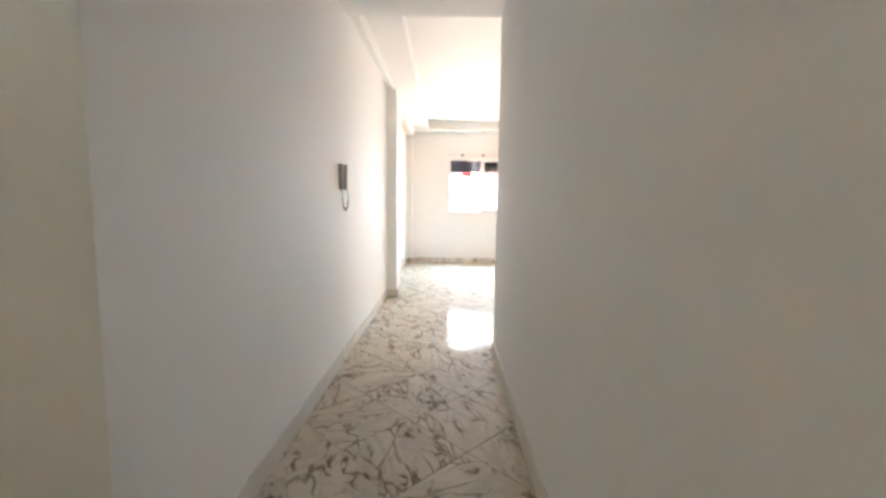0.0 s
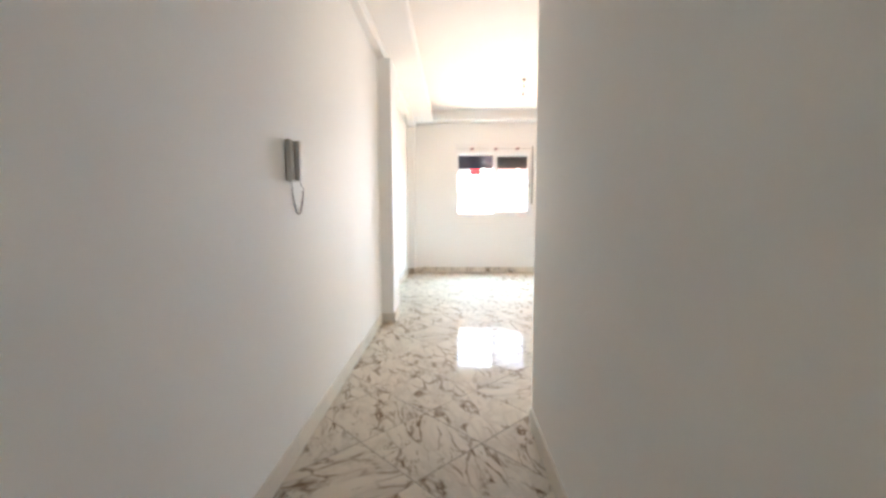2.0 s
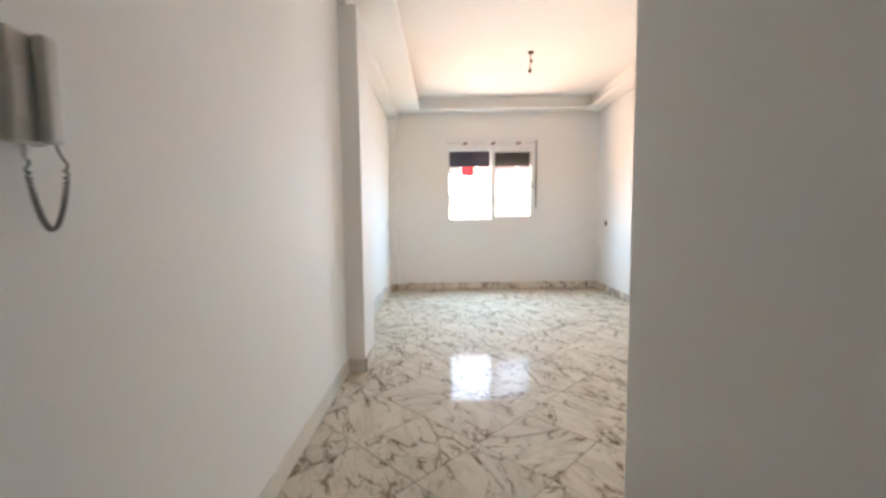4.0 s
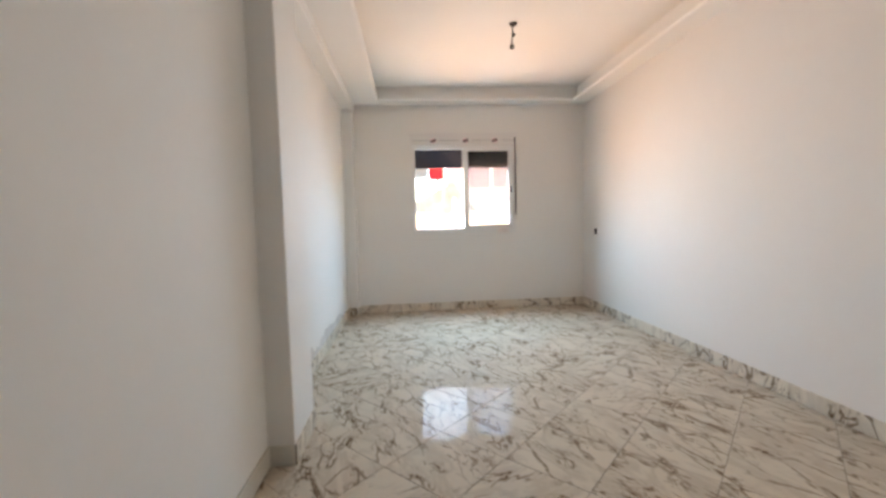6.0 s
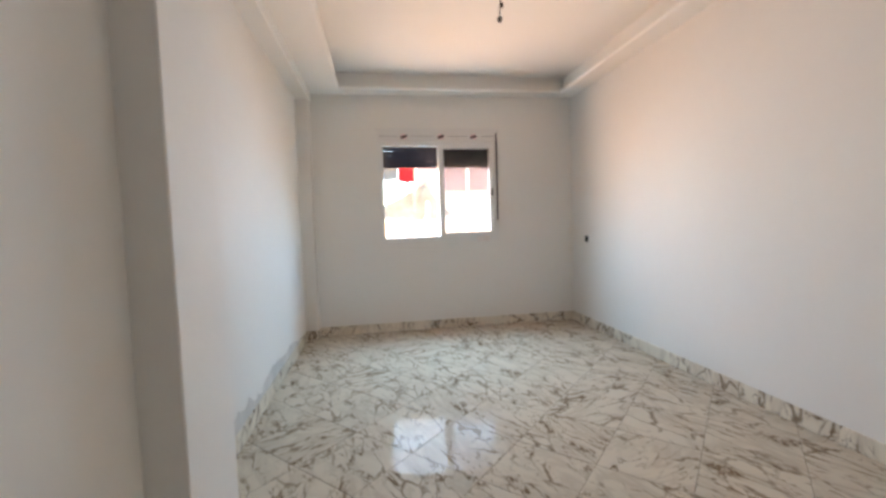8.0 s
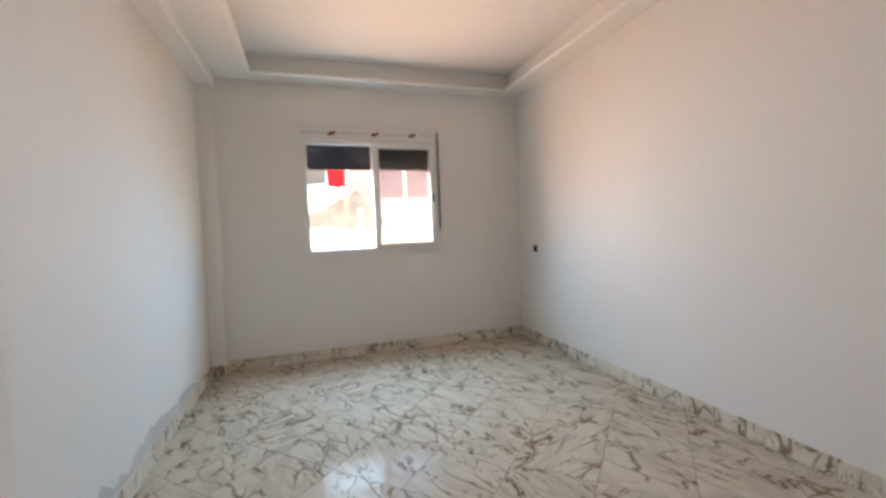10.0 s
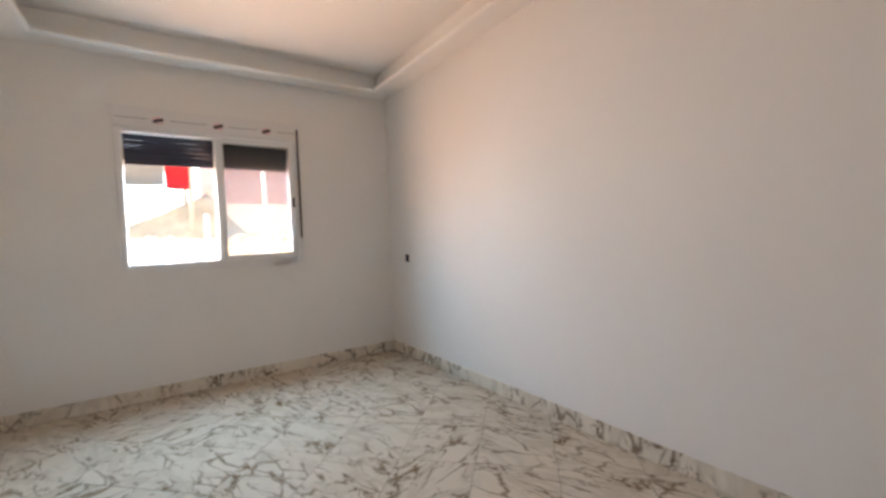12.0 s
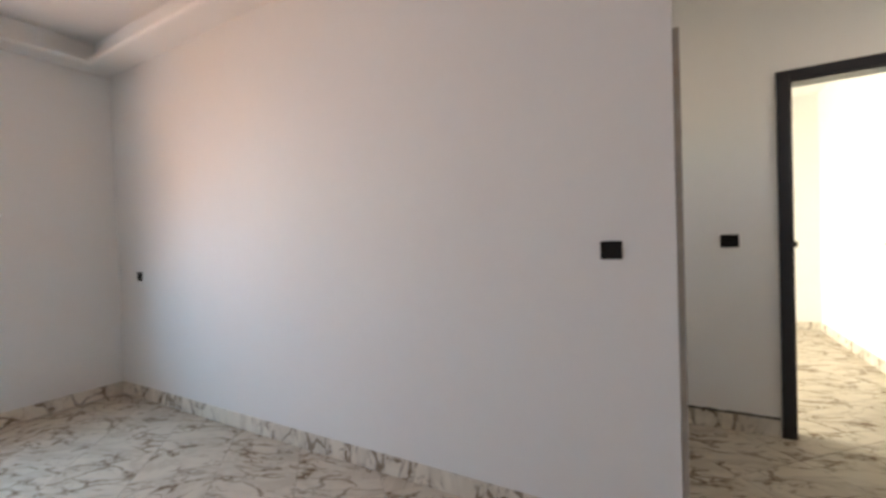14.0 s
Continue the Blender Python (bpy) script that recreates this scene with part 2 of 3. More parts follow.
structure("wall_pillar", boxes((-0.96, -0.525, 5.325, 5.72, 0, 2.51), bevel=0.006), WALL)
structure("wall_pilaster", boxes((WX2, -0.60, 8.52, NY, 0, 2.51), bevel=0.006), WALL)
structure("wall_corridor_east", boxes((CX, CX + 0.12, -1.6, CY, 0, TOP)), WALL)
# opening at x 2.9 to 3.4 is added, unseen, to brighten the hall
structure("wall_hall_south", boxes((CX + 0.12, 2.58, CY - 0.12, CY, 0, TOP), (2.58, 2.7, 3.0, CY, 0, TOP), (2.7, 2.9, 3.0, 3.12, 0, TOP), (3.4, HX, 3.0, 3.12, 0, TOP), (2.9, 3.4, 3.0, 3.12, 0, 1.6), (2.9, 3.4, 3.0, 3.12, 2.0, TOP)), WALL)
DY0, DY1, DZ = 3.25, 4.065, 1.975                  # doorway of the side room
structure("wall_hall_east", boxes((HX, HX + 0.10, DY1, HY, 0, TOP), (HX, HX + 0.10, 3.0, DY0, 0, TOP), (HX, HX + 0.10, DY0, DY1, DZ, TOP)), WALL)
structure("wall_side_room_west", boxes((HX, HX + 0.10, HY + 0.12, NY, 0, TOP)), WALL)
structure("wall_side_room_south", boxes((HX + 0.10, 7.1, 2.9, 3.20, 0, TOP)), WALL)
structure("wall_side_room_east", boxes((6.9, 7.1, 3.20, NY, 0, TOP)), WALL)
structure("wall_side_room_north", boxes((2.465, WIN2[0], NY, NY + 0.2, 0, TOP), (WIN2[1], 7.1, NY, NY + 0.2, 0, TOP),
                                        (WIN2[0], WIN2[1], NY, NY + 0.2, 0, WIN2[2]), (WIN2[0], WIN2[1], NY, NY + 0.2, WIN2[3], TOP)), WALL)
structure("wall_entry_north", boxes((-2.6, -0.96, 1.136, 1.256, 0, TOP)), WALL)
structure("wall_entry_south", boxes((-2.6, CX + 0.12, -1.72, -1.6, 0, TOP)), WALL)
# high slot is added out of view, only to let the fill lamp in
structure("wall_entry_west", boxes((-2.72, -2.6, -1.6, -1.2, 0, TOP), (-2.72, -2.6, -0.3, 1.136, 0, TOP), (-2.72, -2.6, -1.2, -0.3, 0, 2.24), (-2.72, -2.6, -1.2, -0.3, 2.4, TOP)), WALL)


# ceilings
def tray_ceiling():
    bm = bmesh.new()
    x0, x1, y0, y1 = -0.275, 2.13, 3.63, 8.45
    prof = [(0.03, 2.60), (0.012, 2.603), (0.0, 2.615), (0.0, 2.637), (0.012, 2.642), (0.075, 2.645), (0.075, 2.785), (0.0, 2.785)]
    rings = [[bm.verts.new(v) for v in ((-0.583, CY, 2.60), (EX, CY, 2.60), (EX, NY, 2.60), (-0.583, NY, 2.60))]]
    rings.insert(0, [bm.verts.new(v) for v in ((-0.583, CY, 2.70), (EX, CY, 2.70), (EX, NY, 2.70), (-0.583, NY, 2.70))])
    for o, z in prof:
        rings.append([bm.verts.new(v) for v in ((x0 - o, y0 - o, z), (x1 + o, y0 - o, z), (x1 + o, y1 + o, z), (x0 - o, y1 + o, z))])
    for a, b in zip(rings, rings[1:]):
        for k in range(4):
            bm.faces.new((a[k], a[(k + 1) % 4], b[(k + 1) % 4], b[k]))
    bm.faces.new(rings[-1])
    bmesh.ops.recalc_face_normals(bm, faces=bm.faces)
    return bm


structure("ceiling_room", tray_ceiling(), CEIL, "white plaster ceiling with a recessed tray and moulded lip")
structure("ceiling_beam", boxes((-0.96, -0.585, CY, NY, 2.51, TOP), bevel=0.005), CEIL)
structure("ceiling_corridor", boxes((-2.6, CX, -1.6, CY, 2.474, TOP)), CEIL)
structure("ceiling_hall", boxes((EX, HX, 3.0, HY, 2.62, TOP)), CEIL)
structure("ceiling_side_room", boxes((HX + 0.10, 6.9, 3.20, NY, 2.70, TOP)), CEIL)
# unseen overhang west of x -2.8 is added to block sun at the entry slot
structure("roof", boxes((-2.8, 7.2, 2.85, 8.95, TOP + 0.004, 3.1), (-5.6, CX + 0.2, -1.8, 2.85, TOP + 0.004, 3.1)), RENDER)

# floor bed under the tiles
floor = structure("floor", boxes((-2.7, 7.0, -1.7, NY + 0.1, -0.15, -0.0025)), GROUT, "glossy cream marbled tiles laid diagonally")


# ---- window ----
def box_into(bm, x0, x1, y0, y1, z0, z1):
    bmesh.ops.create_cube(bm, size=1, matrix=Matrix.Translation(((x0 + x1) / 2, (y0 + y1) / 2, (z0 + z1) / 2)) @ Matrix.Diagonal((x1 - x0, y1 - y0, z1 - z0, 1)))


def window_main():
    x0, x1, z0, z1 = WIN
    w = tagged(new("window_1"), "white aluminium sliding window, one sash slid open, shutter partly lowered", "window", kind="structure")
    w.location = (0, 0, 0)
    yf = NY - 0.012
    zt = 2.085
    part("frame", boxes((x0, 0.150, yf, NY + 0.082, z0, zt), (1.392, x1, yf, NY + 0.082, z0, zt), (0.150, 1.392, yf, NY + 0.082, z0, z0 + 0.058),
                        (0.150, 1.392, yf, NY + 0.082, zt - 0.032, zt), bevel=0.003), ALU, w)
    part("track", boxes((0.150, 1.392, NY + 0.022, NY + 0.028, z0 + 0.058, z0 + 0.068), (0.150, 1.392, NY + 0.062, NY + 0.068, z0 + 0.058, z0 + 0.068)), ALU, w)

    def sash(y, xa, xb, name):
        za, zb = z0 + 0.064, zt - 0.028
        s = part(name, boxes((xa, xa + 0.062, y, y + 0.03, za, zb), (xb - 0.05, xb, y, y + 0.03, za, zb), (xa + 0.062, xb - 0.05, y, y + 0.03, za, za + 0.035),
                             (xa + 0.062, xb - 0.05, y, y + 0.03, zb - 0.03, zb), bevel=0.003), ALU, w)
        g = part("pane", boxes((xa + 0.06, xb - 0.048, y + 0.012, y + 0.017, za + 0.033, zb - 0.028)), GLASS, s, "dusty clear glass")
        g.visible_shadow = False
        return s
    front = sash(NY + 0.010, 0.762, 1.405, "sash")
    sash(NY + 0.050, 0.755, 1.398, "sash")
    part("latch", boxes((1.366, 1.384, NY - 0.008, NY + 0.010, 1.49, 1.575), bevel=0.004), BLACK, front, "black pull latch")

    bx = part("shutter_box", boxes((x0 - 0.006, x1 + 0.006, NY - 0.022, NY + 0.19, zt + 0.002, 2.219), bevel=0.003), PVC, w)
    part("lid", boxes((x0 + 0.02, x1 - 0.02, NY - 0.026, NY - 0.0215, 2.098, 2.146), (x0 + 0.02, x1 - 0.02, NY - 0.026, NY - 0.0215, 2.153, 2.203), bevel=0.0015), PVC, bx)
    for sx in (0.385, 0.795, 1.165):
        bm = bmesh.new()
        bmesh.ops.create_cone(bm, cap_ends=True, segments=20, radius1=0.040, radius2=0.039, depth=0.0015,
                              matrix=pose(sx, NY - 0.0268, 2.150, 90) @ Matrix.Diagonal((1.0, 0.75, 1, 1)))
        st = part("sticker", bm, STICKW, bx, "round pale sticker with dark red bar")
        part("print", boxes((-0.036, 0.036, -0.0004, 0.0004, -0.012, 0.012)), STICK, st)
        st.children[0].matrix_basis = pose(sx, NY - 0.0281, 2.149, 0, -20, 0)
    for xa, xb in ((0.12, 0.33), (0.46, 0.72), (0.87, 1.10), (1.25, 1.43)):
        part("seam", boxes((xa, xb, NY - 0.0268, NY - 0.0262, 2.152, 2.156)), CORD, bx)
    part("cover_strip", boxes((x0 - 0.03, x1 + 0.03, NY - 0.006, NY - 0.0005, 2.222, 2.246), bevel=0.002), PVC, w)
    z = zt + 0.04
    rows_done = 0
    # unevenly closed joints: from, to of the gap that stays open above each slat
    gaps = {1: [(0.15, 0.42)], 2: [(0.60, 0.73)], 3: [(0.15, 0.27), (0.50, 0.74)], 4: [(0.15, 0.26), (0.58, 0.68)], 5: [(0.56, 0.74)], 6: [(0.62, 0.74)]}
    while z > 1.85:
        bm = boxes((0.135, 1.41, NY + 0.086, NY + 0.097, z - 0.0367, z - 0.0013), bevel=0.0006)
        xa = 0.135
        for ga, gb in gaps.get(rows_done, []):
            box_into(bm, xa, ga, NY + 0.089, NY + 0.094, z - 0.0034, z + 0.0012)
            xa = gb
        box_into(bm, xa, 1.41, NY + 0.089, NY + 0.094, z - 0.0034, z + 0.0012)
        rows_done += 1
        part("slat", bm, SLAT, w)
        z -= 0.038
    part("guide", boxes((0.106, 0.140, NY + 0.083, NY + 0.115, z0, zt)), ALU, w)
    part("guide", boxes((1.405, 1.444, NY + 0.083, NY + 0.115, z0, zt)), ALU, w)
    part("strap", boxes((1.418, 1.433, NY - 0.030, NY - 0.0275, 1.21, 2.19)), BLACK, w, "dark shutter strap")
    part("strap_winder", boxes((1.410, 1.441, NY - 0.032, NY - 0.001, 1.165, 1.212), bevel=0.004), PVC, w)
    part("sill", boxes((x0 - 0.0, x1 + 0.0, NY + 0.083, NY + 0.24, z0 - 0.03, z0 - 0.001), bevel=0.003), RENDER, w)
    bm = bmesh.new()
    g = [[bm.verts.new((1.18 + 0.017 * i, NY - 0.016 - 0.010 * abs(noise.noise((i * 0.9, k * 0.8, 2))), 0.972 + 0.011 * k + 0.006 * noise.noise((i * 0.7, k, 8))))
          for k in range(7)] for i in range(10)]
    for a, b in zip(g, g[1:]):
        for k in range(6):
            bm.faces.new((a[k], b[k], b[k + 1], a[k + 1]))
    bmesh.ops.solidify(bm, geom=bm.faces[:], thickness=0.0008)
    part("film_scrap", bm, FILM, w, "crumpled scrap of pale protective film")
    return w


window_main()


# ---- doorway of the side room ----
def door_side():
    d = tagged(new("door_1"), "black lacquered door frame with a door standing open", "door", kind="structure")
    f, t = 0.055, 0.014
    part("casing", boxes((HX - t, HX - 0.0005, DY1, DY1 + f, 0.002, DZ + f), (HX - t, HX - 0.0005, DY0 - f, DY0, 0.002, DZ + f),
                         (HX - t, HX - 0.0005, DY0, DY1, DZ, DZ + f), bevel=0.003), DOOR, d)
    part("jamb", boxes((HX - 0.010, HX + 0.11, DY1 - 0.012, DY1 - 0.0005, 0.002, DZ), (HX - 0.010, HX + 0.11, DY0 + 0.0005, DY0 + 0.012, 0.002, DZ),
                       (HX - 0.010, HX + 0.11, DY0 + 0.012, DY1 - 0.012, DZ - 0.012, DZ - 0.0005), bevel=0.002), DOOR, d)
    part("strike_plate", boxes((HX + 0.030, HX + 0.055, DY1 - 0.0145, DY1 - 0.012, 1.00, 1.15), (HX + 0.034, HX + 0.062, DY1 - 0.034, DY1 - 0.0145, 1.065, 1.098), bevel=0.001), BLACK, d, "dark latch keeper")
    leaf = part("leaf", boxes((0, 0.755, -0.02, 0.02, 0.008, DZ - 0.028), bevel=0.003), DOOR, d)
    leaf.matrix_basis = pose(HX + 0.12, DY0 + 0.045, 0, 0, 0, 7)
    for s in (-1, 1):
        bm = bmesh.new()
        rod(bm, (0.70, s * 0.02, 1.05), (0.70, s * 0.028, 1.05), 0.024, seg=20)
        rod(bm, (0.70, s * 0.028, 1.05), (0.70, s * 0.06, 1.05), 0.009)
        rod(bm, (0.708, s * 0.06, 1.05), (0.585, s * 0.06, 1.05), 0.009)
        part("handle", bm, STEEL, leaf, "steel lever handle")
    return d


door_side()
batten = part("corner_batten", boxes((EX + 0.004, EX + 0.10, HY - 0.022, HY - 0.001, 0.0, 1.87), bevel=0.002), BATTEN)
tagged(batten, "raw brown wooden batten fixed upright on the wall end", "batten")


# ---- intercom ----
def intercom():
    e = thing("intercom_phone", (WX, 3.135, 1.31), "grey plastic wall intercom with handset and coiled cord", "intercom")
    base = part("base", boxes((0.0005, 0.024, -0.030, 0.030, -0.088, 0.088), bevel=0.005), PHONE, e)
    part("keypad", boxes((0.024, 0.0255, -0.026, -0.004, -0.05, 0.03), bevel=0.0005), PVC, base)
    bm = boxes((0.029, 0.049, 0.004, 0.033, -0.086, 0.086), bevel=0.007)
    box(bm, 0.0245, 0.042, 0.005, 0.034, 0.050, 0.084, bevel=0.006)
    box(bm, 0.0245, 0.042, 0.005, 0.034, -0.084, -0.050, bevel=0.006)
    box(bm, 0.0245, 0.034, 0.009, 0.030, -0.06, 0.06, bevel=0.003)
    part("handset", bm, PHONE, e, "pale grey handset hooked on the base")
    part("plug", boxes((0.010, 0.018, -0.008, 0.000, -0.112, -0.087), bevel=0.001), PVC, base, "white cord plug")
    a, b = Vector((0.014, -0.004, -0.115)), Vector((0.050, 0.026, -0.118))
    path = []
    steps = 60 * 7
    for i in range(steps + 1):
        u = i / steps
        c = a.lerp(b, u) + Vector((0, 0, -0.108 * math.sin(math.pi * u) ** 0.62))
        w = 2 * math.pi * 60 * u
        path.append(c + 0.0030 * Vector((math.cos(w), math.sin(w) * 0.8, math.sin(w) * 0.6)))
    path = [(0.014, -0.004, -0.096), (0.014, -0.004, -0.106)] + path + [(0.046, 0.022, -0.104), (0.042, 0.018, -0.084)]
    smooth(part("cord", tube(path, 0.0021, 6), CORD, e, "dark grey coiled cord"))


intercom()


# ---- bare plaster along the foot of the west wall ----
def plaster_patch():
    bm = bmesh.new()
    rows = []
    n = 140
    for i in range(n + 1):
        y = 5.95 + (8.3 - 5.95) * i / n
        fade = min(1, i / 20, (n - i) / 20)
        top = 0.10 + fade * max(0.0, 0.075 + 0.08 * noise.noise((y * 2.3, 0, 0)) + 0.05 * noise.noise((y * 8, 2, 0)) + 0.025 * noise.noise((y * 27, 5, 0)))
        rows.append([bm.verts.new((WX2 + 0.0015, y, z)) for z in (0.09, top)])
    for a, b in zip(rows, rows[1:]):
        bm.faces.new((a[0], b[0], b[1], a[1]))
    bmesh.ops.recalc_face_normals(bm, faces=bm.faces)
    bmesh.ops.solidify(bm, geom=bm.faces[:], thickness=0.001)
    ob = part("wall_patch", bm, PATCH)
    tagged(ob, "grey uneven bare plaster above the skirting", "wall patch", kind="structure")


plaster_patch()


# ---- wall boxes ----
def wall_box(at, turn, w, h, label):
    e = thing("wall_box", (0, 0, 0), label, "socket box", "empty wall boxes")
    part("rim", boxes((-w / 2, w / 2, -0.004, -0.0005, h / 2 - 0.005, h / 2), (-w / 2, w / 2, -0.004, -0.0005, -h / 2, -h / 2 + 0.005),
                      (-w / 2, -w / 2 + 0.005, -0.004, -0.0005, -h / 2 + 0.005, h / 2 - 0.005), (w / 2 - 0.005, w / 2, -0.004, -0.0005, -h / 2 + 0.005, h / 2 - 0.005)), BLACK, e)
    part("back", boxes((-w / 2 + 0.005, w / 2 - 0.005, -0.0015, -0.0003, -h / 2 + 0.005, h / 2 - 0.005)), BLACK, e)
    e.matrix_basis = pose(*at, 0, 0, turn)


wall_box((EX, 8.295, 0.970), -90, 0.07, 0.07, "small dark empty wall box low by the window wall")
wall_box((EX, 4.822, 1.110), -90, 0.076, 0.068, "dark brown square wall box near the wall end")
wall_box((HX, 4.345, 1.110), -90, 0.090, 0.074, "dark brown wall box beside the black door frame")


# ---- ceiling lamp ----
def lamp():
    e = thing("ceiling_lamp", (0.974, 6.90, 2.785), "bare lamp holder hanging on a short dark wire", "lamp")
    bm = bmesh.new()
    rod(bm, (0, 0, -0.014), (0, 0, 0), 0.026, 0.034, 24)
    part("canopy", bm, LAMPM, e)
    part("wire", tube([(0, 0, -0.012), (-0.004, 0, -0.05), (-0.006, 0.002, -0.09), (-0.009, 0, -0.13), (-0.010, 0, -0.165)], 0.005), LAMPM, e)
    bm = bmesh.new()
    box(bm, -0.010, 0.016, -0.010, 0.010, -0.105, -0.075, bevel=0.004)
    part("connector", bm, LAMPM, e, "small dark terminal block")
    bm = bmesh.new()
    rod(bm, (-0.010, 0, -0.165), (-0.010, 0, -0.178), 0.008, 0.018, 18)
    rod(bm, (-0.010, 0, -0.178), (-0.010, 0, -0.205), 0.018, 0.016, 18)
    part("holder", bm, LAMPM, e, "dark bulb holder")


lamp()

# ---- outside ----
def terrain():
    bm = bmesh.new()
    xs = [-60 + 2.0 * i for i in range(20)] + [-20 + 0.4 * i for i in range(100)] + [20 + 2.0 * i for i in range(21)]
    ys = [8.86, 9.1, 9.4] + [9.7 + 0.3 * i for i in range(34)] + [20 + 3.0 * i for i in range(20)]
    grid = []
    for y in ys:
        row = []
        for x in xs:
            rough = 0.06 * noise.noise((x * 0.9, y * 0.9, 0)) + 0.035 * noise.noise((x * 3, y * 3, 4))
            row.append(bm.verts.new((x, y, ground_height(x, y) + rough * min(1, (y - 8.8)))))
        grid.append(row)
    for a, b in zip(grid, grid[1:]):
        for i in range(len(xs) - 1):
            bm.faces.new((a[i], a[i + 1], b[i + 1], b[i]))
    return bm


def ground_height(x, y):
    rise = 0.45 + 0.82 * min(1, max(0, (y - 9.0) / 1.4)) ** 1.2
    return rise + 0.2 * math.exp(-((x + 0.6) / 1.5) ** 2 - ((y - 12.2) / 0.8) ** 2)


smooth(structure("ground", terrain(), EARTH, "sunlit dry orange earth with heaps"))
structure("ground_around", boxes((-3000, 3000, -3000, 8.86, -0.5, -0.2), (-3000, 3000, 78, 3000, -0.5, 0.9)), PALE)


def lean_to():
    """An open shelter: sheet roof on posts, with grey and red sheets hung from its front edge."""
    e = thing("shelter", (0, 0, 0), "low open shelter with grey and bright red hanging sheets", "shelter")
    y = 10.9
    for xa, xb, zb, m in ((-1.15, -0.62, 1.93, GREYP), (-0.61, -0.08, 1.94, GREYP), (-0.07, 0.425, 1.925, GREYP), (0.435, 0.685, 1.885, REDP)):
        bm = bmesh.new()
        n = 14
        rows = []
        for i in range(n + 1):
            u = i / n
            x = xa + (xb - xa) * u
            sag = 0.018 * math.sin(math.pi * u)
            rows.append([bm.verts.new((x, y + 0.012 * math.sin(9 * x) * (2.32 - z), z)) for z in (2.32, 2.12, zb + 0.02 - sag)])
        for a, b in zip(rows, rows[1:]):
            for k in range(2):
                bm.faces.new((a[k], b[k], b[k + 1], a[k + 1]))
        bmesh.ops.solidify(bm, geom=bm.faces[:], thickness=0.006)
        smooth(part("hanging_sheet", bm, m, e, "bright red sheet" if m is REDP else "pale grey sheet"))
    part("roof", boxes((-1.3, 0.80, y - 0.05, y + 1.5, 2.322, 2.37), bevel=0.004), GREYP, e)
    for px, py in ((-1.12, y + 0.06), (0.70, y + 0.06), (-1.12, y + 1.4), (0.70, y + 1.4)):
        bm = bmesh.new()
        rod(bm, (px, py, ground_height(px, py) - 0.15), (px, py, 2.322), 0.03, 0.028, 12)
        part("post", bm, BATTEN, e)


lean_to()
bwall = thing("boundary_wall", (0, 0, 0), "rendered boundary wall, terracotta above a pale base", "wall")
part("base", boxes((0.9, 8.0, 13.3, 13.5, 0.9, 1.93)), RENDER, bwall)
part("wall", boxes((0.98, 8.0, 13.3, 13.5, 1.93, 3.0)), PINK, bwall)
part("coping", boxes((0.94, 8.0, 13.26, 13.54, 3.0, 3.06), bevel=0.01), RENDER, bwall)
for px, py, top in ((1.41, 10.05, 2.55), (0.765, 9.75, 1.50)):
    bm = bmesh.new()
    foot = ground_height(px, py) - 0.15
    rod(bm, (0, 0, 0), (0, 0, top - foot), 0.024, 0.022, 12)
    p = part("post", bm, ALU)
    p.location = (px, py, foot)
    tagged(p, "white painted upright post in the ground", "post", "white posts")


def tent():
    """Canvas thrown over a pole: a broad lit slope to the west and a steep shaded one to the east."""
    e = thing("tent", (0.92, 11.25, 1.27), "sagging pale canvas tent on the earth", "tent")
    corners = [Vector(c) for c in ((-1.75, -0.30, -0.14), (-0.42, -0.55, -0.12), (0.62, -0.30, -0.14), (0.75, 0.55, -0.14), (-0.5, 0.9, -0.14), (-1.7, 0.6, -0.14))]
    apex = Vector((0, 0, 0.62))
    bm = bmesh.new()
    rings, n, steps = [], 10, 8
    for k in range(steps + 1):
        u = k / steps
        ring = []
        for c in range(6):
            for i in range(n):
                q = corners[c].lerp(corners[(c + 1) % 6], i / n)
                p = apex.lerp(q, u)
                fold = 0.05 * noise.noise((p.x * 3.1, p.y * 3.1, 1)) + 0.025 * noise.noise((p.x * 9, p.y * 9, 3))
                ring.append(bm.verts.new((p.x, p.y, p.z - 0.22 * u * (1 - u) + fold * min(1, 2 * u))))
        rings.append(ring)
    for a, b in zip(rings, rings[1:]):
        for i in range(len(a)):
            bm.faces.new((a[i], a[(i + 1) % len(a)], b[(i + 1) % len(a)], b[i]))
    bmesh.ops.remove_doubles(bm, verts=bm.verts[:], dist=0.001)
    bmesh.ops.recalc_face_normals(bm, faces=bm.faces[:])
    smooth(part("canvas", bm, CANVAS, e))
    bm = bmesh.new()
    rod(bm, (0, 0, -0.2), (0, 0, 0.66), 0.02)
    part("pole", bm, BATTEN, e)


tent()
rng = random.Random(4)
bm = bmesh.new()
for i in range(46):
    x, y = rng.uniform(-0.4, 2.2), rng.gauss(10.45, 0.16)
    s = rng.uniform(0.010, 0.035)
    r = bmesh.ops.create_icosphere(bm, subdivisions=1, radius=s, matrix=Matrix.LocRotScale((x, y, ground_height(x, y) + s * 0.3), Euler((rng.random() * 3, rng.random() * 3, 0)), (1.6, 1, 0.7)))
    for v in r["verts"]:
        v.co += Vector((rng.uniform(-1, 1), rng.uniform(-1, 1), rng.uniform(-1, 1))) * s * 0.25
tagged(part("rubble", bm, RUBBLE), "grey rubble and debris lying on the earth", "rubble", kind="stuff")


# ---- skirting tiles ----
SK_H, SK_T, SK_L = 0.098, 0.011, 0.405


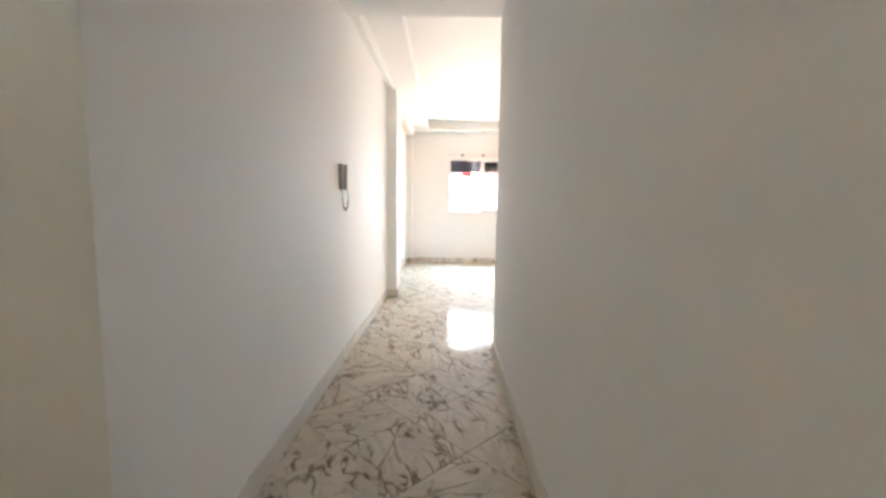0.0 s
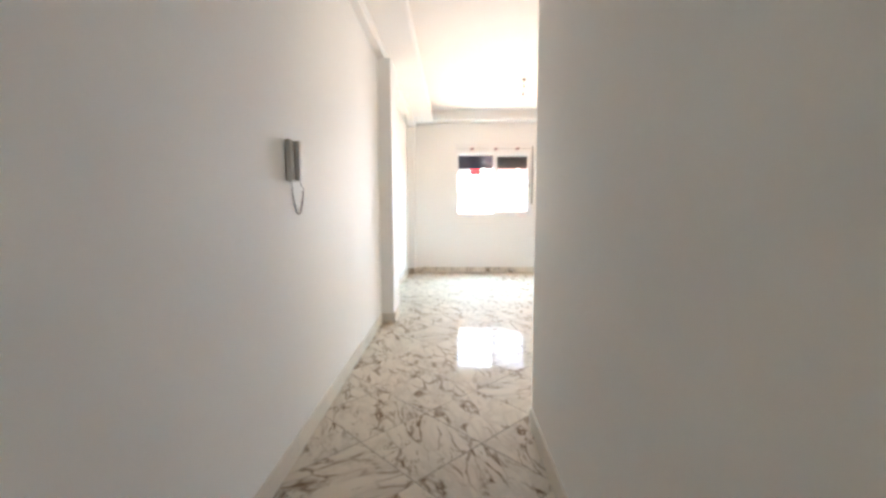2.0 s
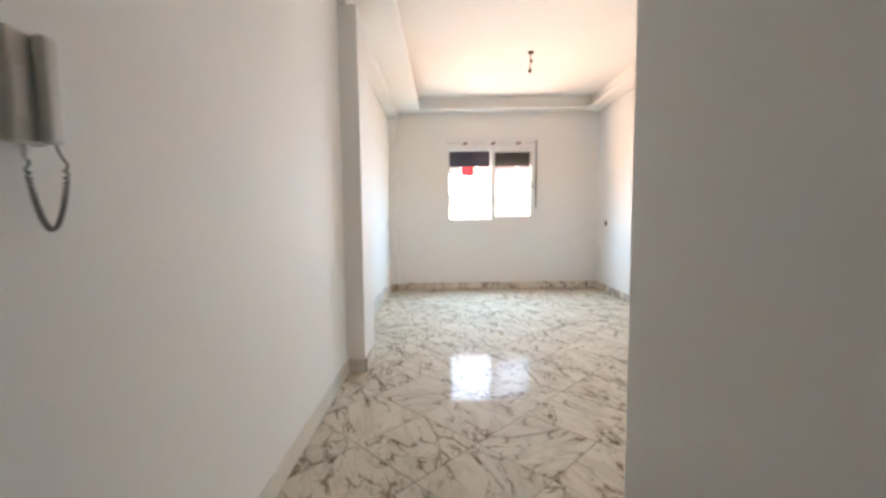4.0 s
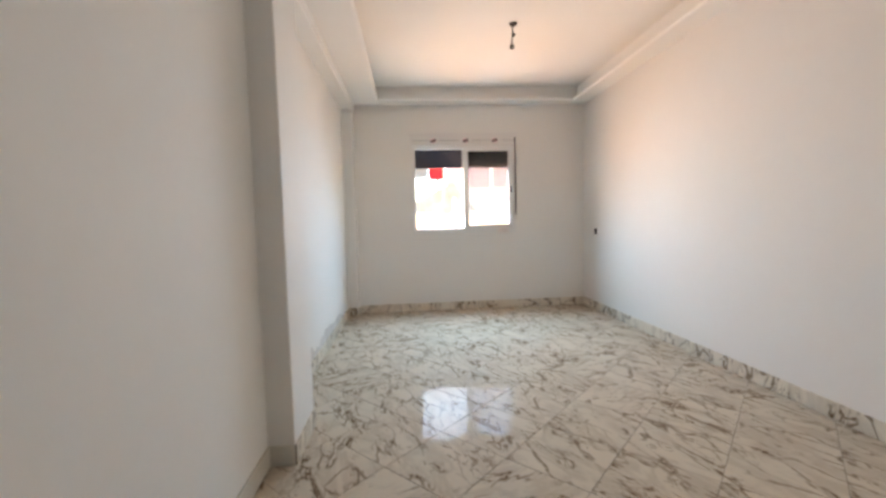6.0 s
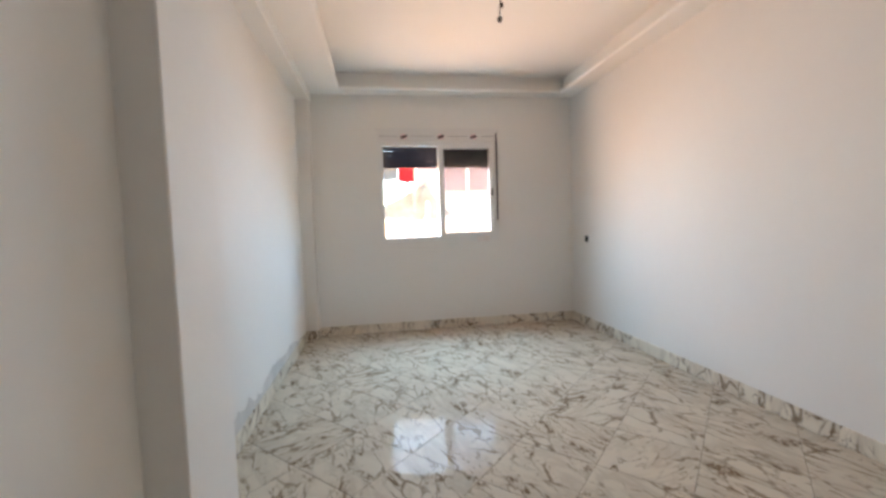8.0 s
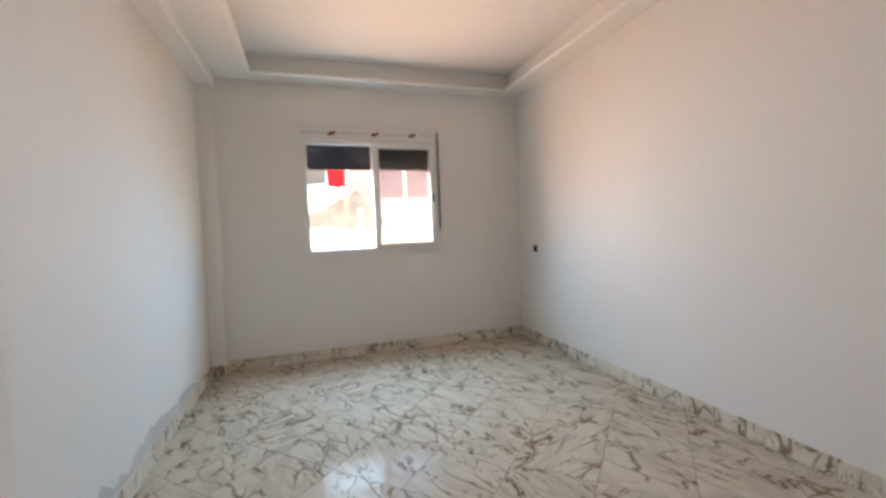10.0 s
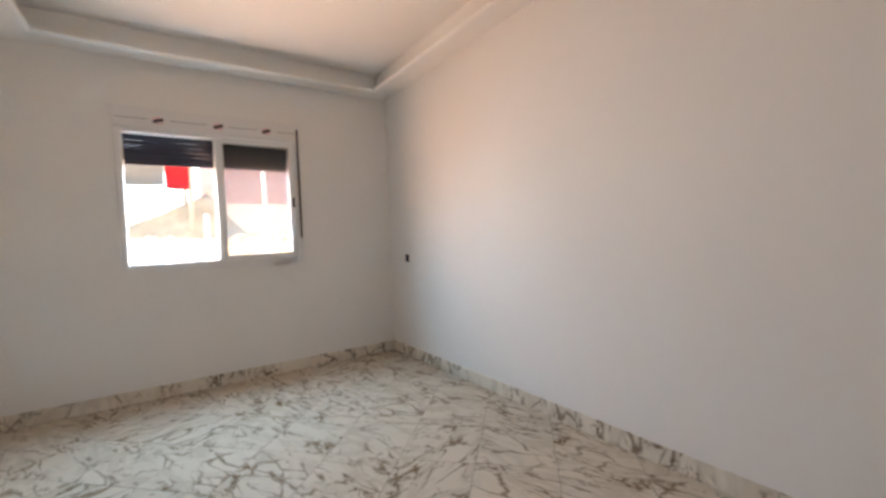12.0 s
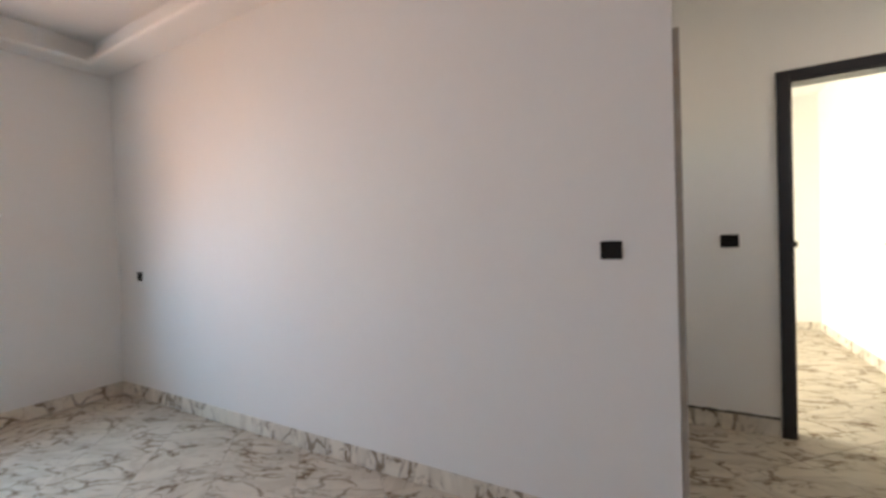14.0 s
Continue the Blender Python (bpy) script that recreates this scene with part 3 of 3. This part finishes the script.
@functools.lru_cache(None)
def skirt_mesh(length, plain):
    bm = boxes((0.001, length - 0.001, 0.001, SK_T, 0.002, SK_H), bevel=0.0012)
    me = bpy.data.meshes.new("tile")
    bm.to_mesh(me)
    bm.free()
    me.materials.append(PLAINSK if plain else SKIRT)
    return me


def skirting(ax, ay, bx, by, first=0.2, dirty=False, plain=False):
    """Tiles along a wall foot from a to b; the wall lies to the right of the way from a to b."""
    d = Vector((bx - ax, by - ay))
    total, turn = d.length, math.degrees(math.atan2(d.y, d.x))
    base = tagged(part("baseboard", boxes((0, total, 0.0005, 0.007, 0, SK_H - 0.003)), GROUT), "plain cream skirting tiles" if plain else "cream marbled skirting tiles", "baseboard", kind="structure")
    base.matrix_basis = pose(ax, ay, 0, 0, 0, turn)
    if dirty:
        bm = bmesh.new()
        x = 0.0
        while x < total - 0.004:
            n = min(0.02 + 0.02 * abs(noise.noise((x * 31, 0, 7))), total - x)
            h = 0.010 + 0.008 * noise.noise((x * 17, 3, 1))
            box_into(bm, x, x + n, 0.0004, SK_T * 0.8, SK_H + 0.0005, SK_H + 0.004 + h)
            x += n
        part("mortar_edge", bm, MORTAR, base, "dark dirty mortar edge")
    s, n = 0.0, first
    while s < total - 0.012:
        n = min(n, total - s)
        t = new("tile", skirt_mesh(round(n, 3), plain))
        t.parent = base
        t.location = (s, 0, 0)
        s += n
        n = SK_L


skirting(EX, HY + 0.003, EX, NY, 0.31)
skirting(EX, NY, -0.60, NY, 0.40)
skirting(-0.60, NY, -0.60, 8.52)
skirting(-0.60, 8.52, WX2, 8.52)
skirting(WX2, 8.52, WX2, 5.72)
skirting(-0.525, 5.72, -0.525, 5.325 - SK_T, 0.40)
skirting(-0.525, 5.325, WX, 5.325, plain=True)
skirting(WX, 5.325, WX, 1.136, plain=True)
skirting(CX, -1.6, CX, CY, 0.25, plain=True)
skirting(HX, DY1 + 0.061, HX, HY, 0.28, True)
skirting(HX + 0.10, 3.20, 6.9, 3.20, 0.3)
skirting(6.9, 3.20, 6.9, 6.0, 0.3)


# ---- floor tiles, laid diagonally ----
PITCH, JOINT = 0.408, 0.0034
U0, V0 = -3.373, 4.455
ROOMS = [(WX2, EX, CY, NY), (WX, CX, -1.0, CY), (CX, HX, CY, HY), (2.7, HX, 3.12, CY), (HX, 6.9, 3.12, 5.6), (-1.6, WX, -1.0, 1.136)]
BOUND = (-1.7, 6.95, -1.1, NY + 0.02)


def clip(poly, axis, limit, keep_less):
    res = []
    for i, p in enumerate(poly):
        q = poly[(i + 1) % len(poly)]
        pin, qin = (p[axis] <= limit) == keep_less, (q[axis] <= limit) == keep_less
        if pin:
            res.append(p)
        if pin != qin:
            t = (limit - p[axis]) / (q[axis] - p[axis])
            res.append((p[0] + t * (q[0] - p[0]), p[1] + t * (q[1] - p[1])))
    return res


def cut(poly, r):
    for axis, lo, hi in ((0, r[0], r[1]), (1, r[2], r[3])):
        poly = clip(poly, axis, hi, True) if poly else poly
        poly = clip(poly, axis, lo, False) if poly else poly
    return poly


def area(poly):
    return abs(sum(p[0] * q[1] - q[0] * p[1] for p, q in zip(poly, poly[1:] + poly[:1]))) / 2 if len(poly) > 2 else 0


def tile_mesh(poly):
    """A tile with eased edges from a flat outline."""
    bm = bmesh.new()
    cx, cy = sum(p[0] for p in poly) / len(poly), sum(p[1] for p in poly) / len(poly)
    low = [bm.verts.new((x, y, -0.012)) for x, y in poly]
    mid = [bm.verts.new((x, y, -0.0009)) for x, y in poly]
    top = []
    for x, y in poly:
        d = math.hypot(x - cx, y - cy)
        k = max(0.0, 1 - 0.002 / d) if d else 0
        top.append(bm.verts.new((cx + (x - cx) * k, cy + (y - cy) * k, 0)))
    n = len(poly)
    for a, b in ((low, mid), (mid, top)):
        for i in range(n):
            bm.faces.new((a[i], a[(i + 1) % n], b[(i + 1) % n], b[i]))
    bm.faces.new(top)
    bm.normal_update()
    me = bpy.data.meshes.new("tile")
    bm.to_mesh(me)
    bm.free()
    me.materials.append(FLOOR)
    return me


h = (PITCH - JOINT) / 2
full = tile_mesh([(-h, -h), (h, -h), (h, h), (-h, h)])
rng = random.Random(11)
R2 = math.sqrt(2)
for i in range(-40, 40):
    for j in range(-40, 40):
        u, v = U0 + PITCH * (i + 0.5), V0 + PITCH * (j + 0.5)
        cx, cy = (u + v) / R2, (v - u) / R2
        corners = [((a + b) * h / R2 + cx, (b - a) * h / R2 + cy) for a, b in ((-1, -1), (-1, 1), (1, 1), (1, -1))]
        if not (BOUND[0] - 0.4 < cx < BOUND[1] + 0.4 and BOUND[2] - 0.4 < cy < BOUND[3] + 0.4):
            continue
        if not any(area(cut(list(corners), r)) > 0.0004 for r in ROOMS):
            continue
        whole = cut(list(corners), BOUND)
        turn = -45 if rng.random() < 0.85 else 45
        if area(whole) > area(corners) - 1e-5:
            t = new("tile", full)
            t.matrix_basis = pose(cx, cy, rng.uniform(-0.0004, 0.0004), rng.uniform(-0.08, 0.08), rng.uniform(-0.08, 0.08), turn)
        else:
            inv = pose(cx, cy, 0, 0, 0, turn).inverted()
            local = [tuple((inv @ Vector((x, y, 0)))[:2]) for x, y in whole]
            if local and (local[1][0] - local[0][0]) * (local[2][1] - local[0][1]) - (local[2][0] - local[0][0]) * (local[1][1] - local[0][1]) < 0:
                local = local[::-1]
            t = new("tile", tile_mesh(local))
            t.matrix_basis = pose(cx, cy, 0, 0, 0, turn)
        t.parent = floor
